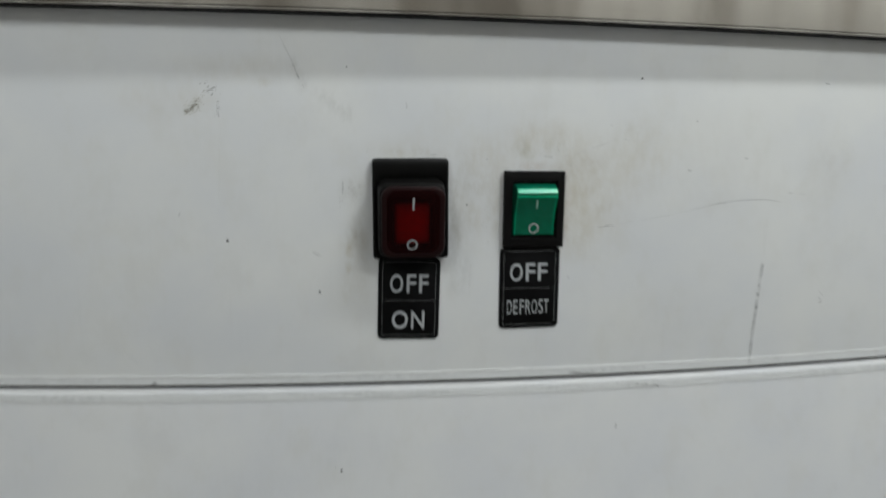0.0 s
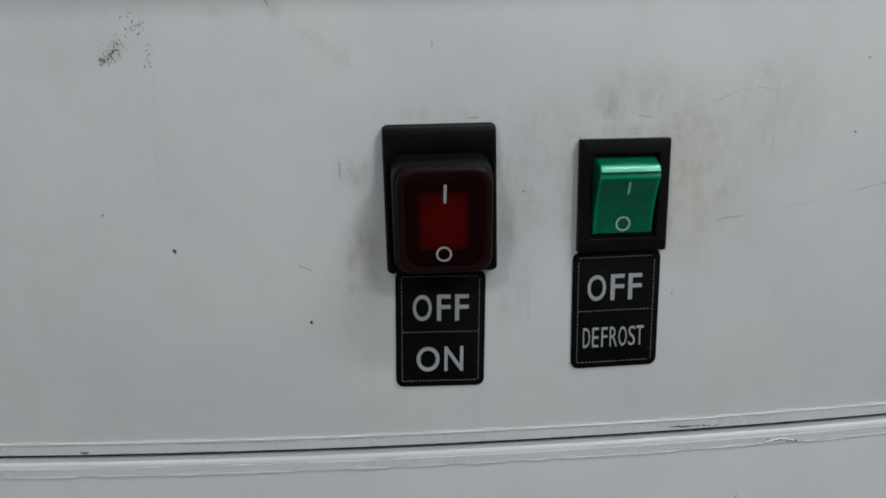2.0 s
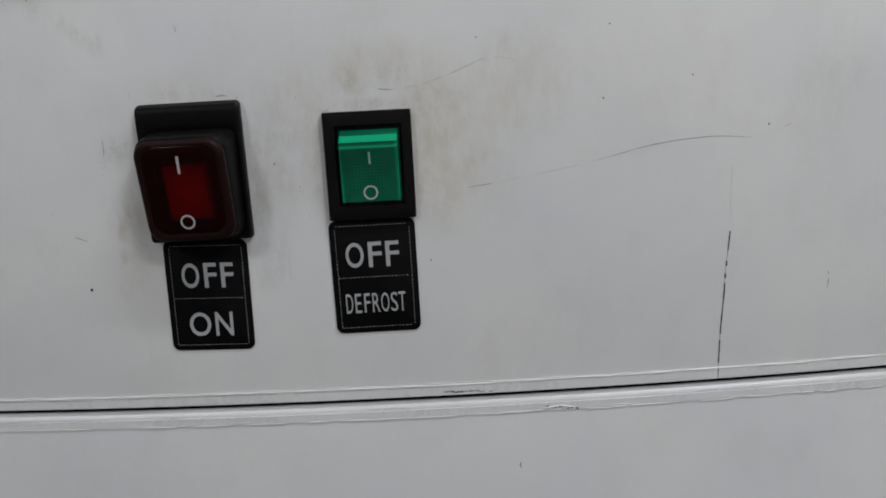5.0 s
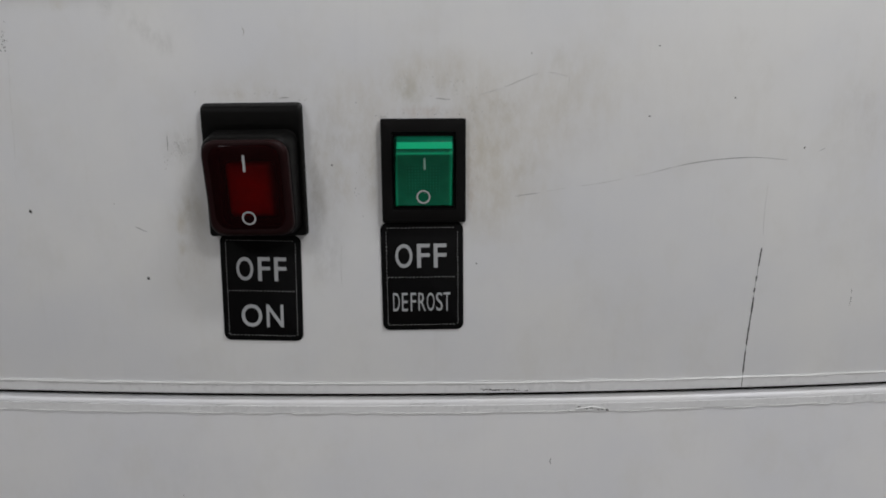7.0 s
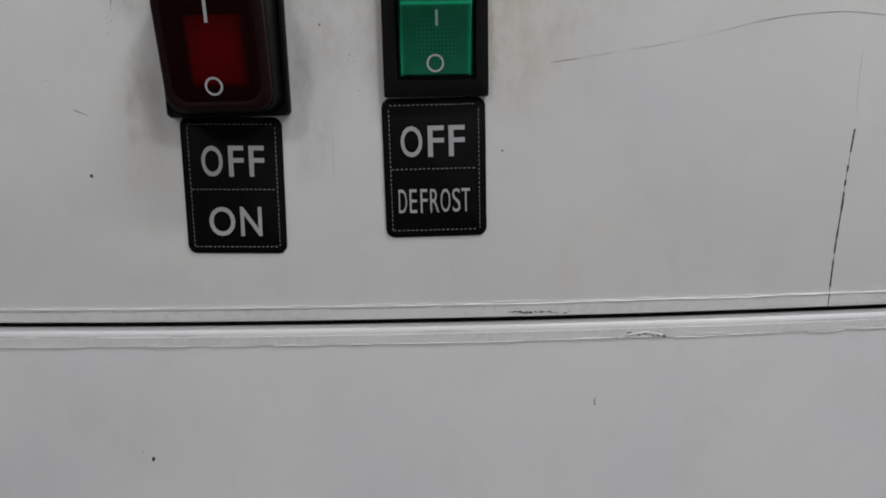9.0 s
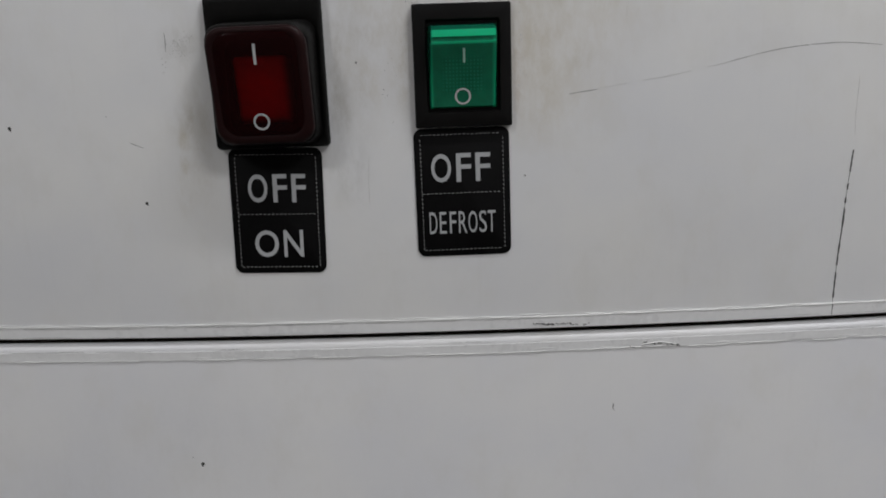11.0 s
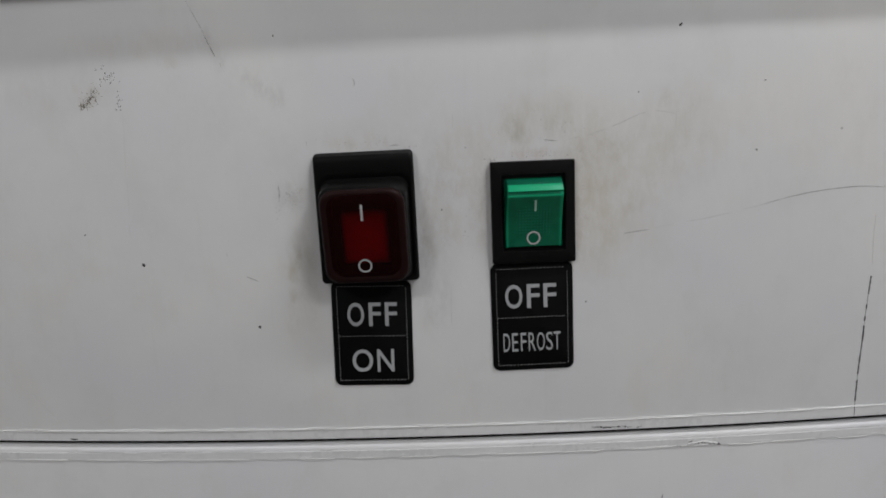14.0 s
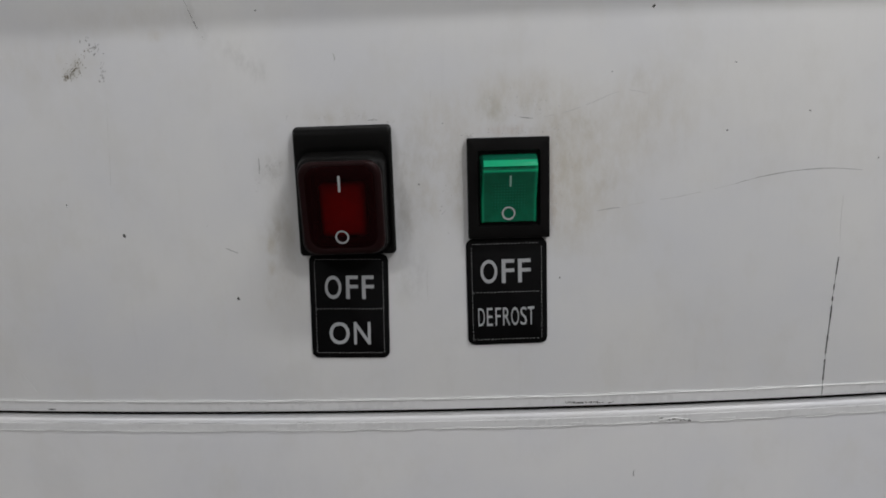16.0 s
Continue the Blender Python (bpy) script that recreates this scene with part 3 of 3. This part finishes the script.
scratch([(142.8, 810.2), (142.9, 807.0), (142.7, 804.6)], 0.3, MID, dashes=[(0.0, 0.2), (0.4, 1.0)])
scratch([(125.8, 856.0), (127.6, 857.0)], 0.3, FAINT)
# hairline by the top edge, and small ticks
scratch([(-102.8, 917.5), (-100.6, 913.0), (-98.6, 908.9), (-96.2, 902.6), (-93.6, 897.9)], 0.24, FAINT, dashes=[(0.0, 0.56), (0.6, 0.83), (0.9, 1.0)])
scratch([(-98.0, 907.2), (-96.6, 903.8), (-95.4, 901.2)], 0.3, MID, dashes=[(0.0, 0.4), (0.5, 1.0)])
scratch([(-53.9, 893.0), (-53.4, 891.6), (-53.7, 890.6)], 0.35, FAINT)
scratch([(-79.1, 861.4), (-79.0, 859.0), (-79.2, 856.4)], 0.22, MID)
scratch([(-76.6, 859.4), (-75.2, 857.8), (-74.8, 856.0), (-73.4, 855.0)], 0.35, FAINT)
scratch([(-72.8, 861.0), (-72.4, 858.5)], 0.3, FAINT)
scratch([(3.6, 872.5), (5.6, 872.2), (7.9, 872.0)], 0.20, MID)
scratch([(-91.6, 832.6), (-90.0, 831.9), (-88.0, 831.1)], 0.24, MID)
scratch([(11.4, 872.4), (15.2, 873.1), (18.9, 873.9), (22.6, 875.1), (26.6, 876.5), (30.2, 878.0), (33.6, 879.3), (37.0, 880.1), (42.0, 879.4), (45.0, 878.4)], 0.17, FAINT, dashes=[(0.0, 0.10), (0.16, 0.34), (0.38, 0.72), (0.8, 0.95)])
scratch([(-125.8, 886.0), (-127.0, 871.7), (-127.5, 859.3), (-128.6, 846.0)], 0.14, HAIR, dashes=[(0.0, 0.45), (0.5, 0.8), (0.85, 1.0)])
scratch([(-22.9, 911.0), (-23.6, 892.0), (-24.4, 872.7)], 0.10, HAIR, dashes=[(0.0, 0.12), (0.72, 0.93)])
scratch([(-170.1, 794.5), (-165.9, 789.4), (-163.4, 786.3), (-161.1, 782.6)], 0.16, FAINT, dashes=[(0.0, 0.75), (0.85, 1.0)])
scratch([(-26.2, 827.0), (-26.6, 820.0), (-26.5, 813.5)], 0.16, HAIR)
scratch([(44.5, 884.0), (44.2, 872.0), (44.0, 860.0)], 0.10, HAIR, dashes=[(0.2, 0.4), (0.7, 0.9)])
for mx, mz, mw, mh, mt in ((45.0, 905.0, 1.7, 0.9, 35), (-125.0, 837.2, 1.15, 1.7, 20), (-88.8, 815.8, 1.2, 1.2, 0), (120.8, 857.1, 0.9, 0.6, 35), (69.8, 867.0, 0.75, 0.7, 0)):
    speck(mx, mz, mw, mh, GRIME, turn=mt)
for mx, mz, mw, mh in ((-77.1, 906.2, 0.7, 0.7), (32.6, 885.7, 0.5, 0.5), (71.6, 887.9, 0.9, 0.5), (96.6, 872.6, 0.7, 0.6), (-143.4, 847.6, 0.7, 0.7), (16.6, 820.8, 0.6, 0.6), (-28.4, 852.1, 0.7, 0.7), (134.2, 905.6, 1.3, 0.8), (-20.5, 871.0, 0.4, 0.4), (-97.5, 839.8, 0.3, 0.3)):
    speck(mx, mz, mw, mh, MID)
speck(-80.8, 736.6, 1.3, 2.0, GRIME, lower_panel, turn=-15)
speck(-83.4, 738.9, 0.4, 0.4, MID, lower_panel)
scratch([(42.8, 752.6), (42.5, 751.2), (42.9, 750.2)], 0.32, MID, lower_panel)
flecks([(-138.3, 888.0, 0.8, 0.6, 5), (-136.4, 889.6, 1.0, 1.1, 6), (-134.4, 891.4, 0.8, 1.3, 3.5), (-131.6, 895.4, 0.9, 1.3, 1.2)], 120, FLECK, upper_panel, 4, lean=-20, long=0.34)
flecks([(-126.8, 890.8, 0.6, 2.0, 2), (-128.8, 896.6, 1.2, 1.2, 2), (-131.0, 897.0, 1.2, 1.6, 1)], 40, MID, upper_panel, 5, lean=-8, long=0.55)
flecks([(-76.0, 857.0, 1.2, 1.0, 3), (-74.0, 858.6, 1.0, 1.6, 2), (-80.0, 852.5, 0.6, 1.0, 1), (-56.0, 873.6, 7.0, 0.9, 1.5), (-18.0, 853.0, 1.6, 4.0, 1)], 80, FAINT, upper_panel, 9)
flecks([(-42.2, 872.4, 0.9, 0.15, 2), (-46.4, 873.6, 1.4, 0.4, 1), (-37.0, 871.8, 0.8, 0.3, 1)], 22, FAINT, upper_panel, 27, lean=75)
scratch([(-43.6, 872.3), (-42.2, 872.6), (-40.8, 872.5)], 0.22, MID)
flecks([(-5.8, 879.0, 1.0, 0.4, 1), (-5.0, 875.0, 2.6, 2.4, 2), (8.4, 876.2, 3.5, 1.6, 1.4), (6.0, 868.4, 6.0, 0.5, 2), (-12.3, 867.4, 0.8, 0.6, 0.7), (-14.4, 862.5, 0.5, 2.5, 1.0), (15.6, 856.0, 0.8, 7.0, 2.4), (18.0, 862.0, 2.5, 5.0, 1)], 130, FAINT, upper_panel, 15, long=0.3)
flecks([(-12.6, 867.0, 0.9, 0.3, 1), (4.0, 867.6, 7.0, 0.2, 1.4), (-21.3, 843.6, 0.4, 0.8, 1), (-19.4, 836.5, 0.4, 0.7, 0.6)], 18, MID, upper_panel, 19, long=0.22)
# rubbed dark spots along the seam
flecks([(20.6, 778.0, 0.9, 0.14, 3), (23.4, 777.7, 1.2, 0.12, 4), (27.0, 777.8, 1.4, 0.12, 2), (30.2, 777.7, 0.5, 0.16, 1), (34.2, 777.5, 0.6, 0.1, 0.5)], 64, GRIME, upper_panel, 41, "rub_mark", 78, 0.5, 0.30)
scratch([(-158.0, 777.55), (-156.7, 777.35), (-155.4, 777.45)], 0.6, GRIME, upper_panel, base=0.26)
flecks([(48.4, 769.9, 0.8, 0.12, 1), (51.2, 771.3, 0.4, 0.2, 1.2), (55.5, 770.8, 2.2, 0.3, 2), (59.4, 770.2, 1.2, 0.15, 2), (61.2, 769.9, 0.25, 0.3, 2)], 30, MID, lower_panel, 43, "rub_mark", 75, 0.55, 0.38)
speck(61.2, 769.9, 0.6, 0.9, GRIME, lower_panel)
scratch([(50.6, 770.6), (53.5, 770.9), (56.4, 771.2), (58.2, 770.8), (60.6, 770.4)], 0.4, RIDGE, lower_panel, "sealant_flake", lift=0.35, base=0.3)
# fine cracks in the tapes beside the gap; those near 779.7 paint bead shadow
rnd = random.Random(12)
for x0, x1, z, parent, wide in ((-170, -60, 779.72, upper_panel, 0.32), (-58, 20, 779.75, upper_panel, 0.24), (-150, -96, 777.1, upper_panel, 0.16), (-88, -30, 777.3, upper_panel, 0.13), (84, 150, 777.4, upper_panel, 0.14), (-160, -92, 772.6, lower_panel, 0.22), (-72, -66, 772.8, lower_panel, 0.3), (-6, 8, 773.2, lower_panel, 0.2), (100, 124, 772.9, lower_panel, 0.22)):
    run = [(x0 + (x1 - x0) * i / 6, z + rnd.uniform(-0.12, 0.12)) for i in range(7)]
    scratch(run, wide, FAINT, parent, "crack_and_bead_shade", dashes=[(0.0, 0.3), (0.36, 0.7), (0.74, 1.0)], base=0.27)
scratch([(-60.5, 704.2), (-57.4, 702.2), (-54.8, 700.5), (-52.8, 698.6), (-51.2, 695.8)], 0.9, DUST, lower_panel)


# ---- rocker switches ----
def covered_switch():
    """A red rocker under a splash-proof rubber hood, whose clear red window leans with the rocker."""
    ob = empty("rocker_switch", on_panel(-51.9, 850.6, 0.7), "red rocker switch under black rubber splash cover, off", "switch", "freezer switches")

    def ring(width, height, radius, cv, w, lean=0.0, cu=0.0, bulge=0.0):
        return rounded(width, height, radius, 0.4 * cu, cv, 6, bulge), (lambda v: w + lean * (v + 4.0))
    body = [ring(30.4, 40.8, 1.3, 0, -0.1, 0, 0, 0.4), ring(30.6, 40.8, 1.3, 0, 1.2, 0, 0.4, 0.6), ring(30.6, 40.2, 1.2, -0.2, 1.9, 0, 0.4, 0.7), ring(30.1, 39.2, 1.2, -0.6, 2.9, 0, 0.4, 0.7), ring(29.7, 38.6, 1.3, -0.8, 3.2, 0, 0.4, 0.6), ring(29.0, 37.2, 1.6, -1.3, 3.25, 0, 0.3, 0.5),
            ring(28.4, 34.2, 2.6, -2.6, 3.1, 0, 0.2, 0.2), ring(27.9, 32.6, 3.2, -3.3, 2.8, 0, 0.3, 0.1), ring(27.5, 32.0, 3.6, -3.5, 2.5, 0, 0.3), ring(27.2, 31.6, 3.8, -3.7, 3.2, 0, 0.3), ring(26.9, 31.2, 4.0, -3.8, 5.4, 0.03, 0.4),
            ring(26.5, 30.6, 4.2, -4.0, 7.95, 0.068, 0.6), ring(26.1, 30.0, 4.2, -4.2, 9.35, 0.119, 0.7), ring(25.7, 29.4, 4.2, -4.4, 9.95, 0.145, 0.8), ring(24.9, 28.6, 4.2, -4.6, 10.25, 0.153, 0.8),
            ring(20.4, 25.0, 3.9, -4.4, 9.95, 0.162, 0.8), ring(20.0, 24.6, 3.6, -4.4, 5, 0, 0.8)]
    part("rubber_cover", loft(body, True, True), RUBBER, ob, "black rubber splash cover", smooth=True)
    # a lighter grey ring round the edge of the flange
    lip = [ring(30.66, 40.5, 1.3, -0.1, 1.35, 0, 0.4, 0.65), ring(30.70, 40.4, 1.25, -0.12, 1.75, 0, 0.4, 0.7), ring(30.62, 40.1, 1.2, -0.22, 2.1, 0, 0.4, 0.72), ring(30.3, 39.6, 1.2, -0.4, 2.5, 0, 0.4, 0.72), ring(30.0, 39.3, 1.2, -0.5, 2.3, 0, 0.4, 0.7)]
    part("pale_edge", loft(lip + lip[:1], False, False), PALE_RUBBER, ob, "lighter grey edge of the rubber", smooth=True)
    rim = [ring(25.2, 28.8, 4.4, -4.6, 9.85, 0.153, 1.2), ring(25.2, 28.8, 4.4, -4.6, 11.15, 0.162, 1.2), ring(24.9, 28.5, 4.4, -4.6, 11.7, 0.162, 1.2), ring(24.2, 27.8, 4.5, -4.6, 12.1, 0.17, 1.2), ring(23.2, 27.0, 4.5, -4.5, 12.3, 0.17, 1.2),
           ring(21.4, 25.6, 4.2, -4.4, 12.35, 0.17, 1.2), ring(20.4, 24.8, 3.9, -4.3, 12.05, 0.17, 1.2), ring(20.0, 24.4, 3.9, -4.3, 10.95, 0.162, 1.2)]
    part("window_rim", loft(rim + rim[:1], False, False), MAROON, ob, "dark red rubber rim", smooth=True)
    dome = [ring(20.9, 25.2, 4.2, -4.3, 12.23, 0.17, 1.2), ring(20.2, 24.6, 4.2, -4.3, 12.45, 0.17, 1.2), ring(18.6, 23.4, 3.8, -4.0, 12.57, 0.17, 1.2), ring(14.0, 18.0, 3.0, -4.1, 12.61, 0.17, 1.2), ring(7.0, 9.0, 2.5, -4.1, 12.63, 0.17, 1.2)]
    pane = part("window", loft(dome, False, True), FILM, ob, "clear red silicone window", smooth=True)
    # the rocker behind the window, its edges worn round
    rows = [(7.3, -13.7, 5.0, 3.2), (7.2, -13.6, 7.0, 3.1), (6.9, -13.3, 7.8, 2.8), (6.4, -12.8, 8.3, 2.3), (5.6, -12.0, 8.6, 1.5)]
    slab = []
    for half, low, w, high in rows:
        slab.append((rounded(2 * half, high - low, 1.4, 0.3, (low + high) / 2, 4), (lambda v, w=w: w + 0.16 * (v + 5.0))))
    part("rocker", loft(slab), RED, ob, "bright red rocker", smooth=True)
    face = lambda v: 12.72 + 0.17 * (v + 4.0)
    bm = bmesh.new()
    for v in bmesh.ops.create_cube(bm, size=1)["verts"]:
        z = v.co.z * 4.9 + 3.0
        v.co = ((v.co.x * 0.7 + v.co.z * 0.12 + 0.45) * MM, -(face(z) + v.co.y * 0.1) * MM, z * MM)
    part("printed_bar", bm, INK, pane)
    bm = flat_ring(0.05, -13.35, 2.1, 0.48, 0.0, 0.1)
    for v in bm.verts:
        v.co.y -= (face(v.co.z / MM) - 0.1) * MM
    part("printed_ring", bm, INK, pane)


def open_switch():
    """A green rocker in a flat black frame, its upper end standing out."""
    ob = empty("rocker_switch", on_panel(-0.1, 850.4, 0.3), "glossy green rocker switch in flat black frame, off", "switch", "freezer switches")
    r = lambda w, h, rad, cu=0.0, cv=0.0: rounded(w, h, rad, cu, cv, 4)
    rings = [(r(25.9, 31.9, 0.5), -0.1), (r(26.0, 31.9, 0.5), 1.6), (r(25.7, 31.6, 0.5), 1.95), (r(25.3, 31.2, 0.5), 2.05), (r(19.7, 24.1, 0.6, 0.15, -0.1), 2.05), (r(19.5, 23.9, 0.6, 0.15, -0.1), 1.9),
             (r(18.9, 23.2, 0.5, 0.15, -0.1), 0.3)]
    part("frame", loft(rings), BEZEL, ob, "flat black plastic frame", smooth=True)
    prof = [(-10.9, 0.2), (-10.9, 1.2), (-10.5, 1.75), (-8.0, 1.95), (-5.0, 2.4), (-2.0, 3.05), (1.0, 3.95), (4.0, 5.05), (5.6, 5.75), (5.95, 5.75), (6.2, 5.58), (6.5, 5.45), (6.8, 5.5), (7.0, 5.75), (7.08, 5.75),
            (7.15, 5.70), (8.0, 5.08), (8.8, 4.5), (8.95, 4.3), (10.3, 1.9), (10.7, 0.2)]
    bm = bmesh.new()
    # across: drafted flank, softened edge, face, softened edge, drafted flank
    sides = [(-9.2, None), (-8.65, 0.0), (-8.5, 0.25), (8.7, 0.25), (8.85, 0.0), (9.4, None)]
    made = [[bm.verts.new((u * MM, -(0.2 if d is None else max(w - (0.25 - d), 0.2)) * MM, v * MM)) for v, w in prof] for u, d in sides]
    for column in made[3:5]:
        for v in column:
            v.co.x -= 0.026 * max(0.0, 6.0 * MM - v.co.z)
    for column in made[1:3]:
        for v in column:
            v.co.x += 0.05 * max(0.0, v.co.z + 4.0 * MM)
    for a, b in zip(made, made[1:]):
        for j in range(len(prof) - 1):
            bm.faces.new((a[j], b[j], b[j + 1], a[j + 1]))
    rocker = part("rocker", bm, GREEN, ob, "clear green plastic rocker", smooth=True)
    face = lambda v: float(np.interp(v, [q[0] for q in prof[:9]], [q[1] for q in prof[:9]]))
    bm = bmesh.new()
    for v in bmesh.ops.create_cube(bm, size=1)["verts"]:
        z = v.co.z * 3.5 + 2.4
        v.co = ((v.co.x * 0.6 + 0.35) * MM, -(face(z) + 0.03 + v.co.y * 0.1) * MM, z * MM)
    part("printed_bar", bm, PALE_INK, rocker)
    bm = flat_ring(-0.12, -7.9, 2.15, 0.48, 0.0, 0.08)
    for v in bm.verts:
        v.co.y -= (face(v.co.z / MM) + 0.02) * MM
    part("printed_ring", bm, INK, rocker)


covered_switch()
open_switch()


# ---- label stickers ----
def sticker(x0, x1, z0, z1, turn, upper, lower, middle, label):
    cx, cz = (x0 + x1) / 2, (z0 + z1) / 2
    w, h = x1 - x0, z1 - z0
    ob = empty("label_sticker", on_panel(cx, cz, turn), label, "label", "switch labels")
    rings = [(rounded(w, h, 2.3, 0, 0, 6), 0.0), (rounded(w, h, 2.3, 0, 0, 6), 0.30), (rounded(w - 0.2, h - 0.2, 2.2, 0, 0, 6), 0.38)]
    part("backing", loft(rings), STICKER, ob, smooth=True)
    for letters, b0, b1 in (upper, lower):
        words("printed_word", [(c, a0 - cx, a1 - cx) for c, a0, a1 in letters], b0 - cz, b1 - cz, 0.375, PRINT, ob)
    bm = bmesh.new()
    inset, dash, step, thick = 1.75, 0.60, 1.15, 0.19
    u, v = w / 2 - inset, h / 2 - inset
    runs = [((-u, v), (u, v)), ((-u, -v), (u, -v)), ((-u, -v), (-u, v)), ((u, -v), (u, v)), ((-u, middle - cz), (u, middle - cz))]
    for (ax, az), (bx, bz) in runs:
        length = math.hypot(bx - ax, bz - az)
        dx, dz = (bx - ax) / length, (bz - az) / length
        s = 0.2
        while s + dash < length:
            ends = [(ax + dx * q - dz * e, az + dz * q + dx * e) for q, e in ((s, -thick / 2), (s + dash, -thick / 2), (s + dash, thick / 2), (s, thick / 2))]
            lo = [bm.verts.new((p * MM, -0.37 * MM, q * MM)) for p, q in ends]
            hi = [bm.verts.new((p * MM, -0.41 * MM, q * MM)) for p, q in ends]
            bm.faces.new(hi)
            for i in range(4):
                bm.faces.new((lo[i], lo[(i + 1) % 4], hi[(i + 1) % 4], hi[i]))
            s += step
    part("printed_border", bm, DASH, ob, "fine dashed grey border")


sticker(-65.0, -39.3, 795.3, 830.2, -0.9, ([("O", -60.1, -54.7), ("F", -53.2, -49.3), ("F", -48.0, -44.1)], 815.3, 823.1),
        ([("O", -59.1, -52.4), ("N", -51.0, -45.5)], 799.9, 807.5), 812.0, "black sticker printed OFF over ON below red switch")
sticker(-13.7, 12.4, 798.95, 834.3, 0.6, ([("O", -9.2, -3.7), ("F", -2.3, 1.8), ("F", 3.0, 7.1)], 819.6, 827.4),
        ([("D", -10.2, -8.1), ("E", -7.4, -5.5), ("F", -4.6, -2.8), ("R", -2.1, 0.2), ("O", 0.6, 3.1), ("S", 3.6, 5.7), ("T", 6.0, 8.2)], 805.3, 811.4), 816.55,
        "black sticker printed OFF over DEFROST below green switch")
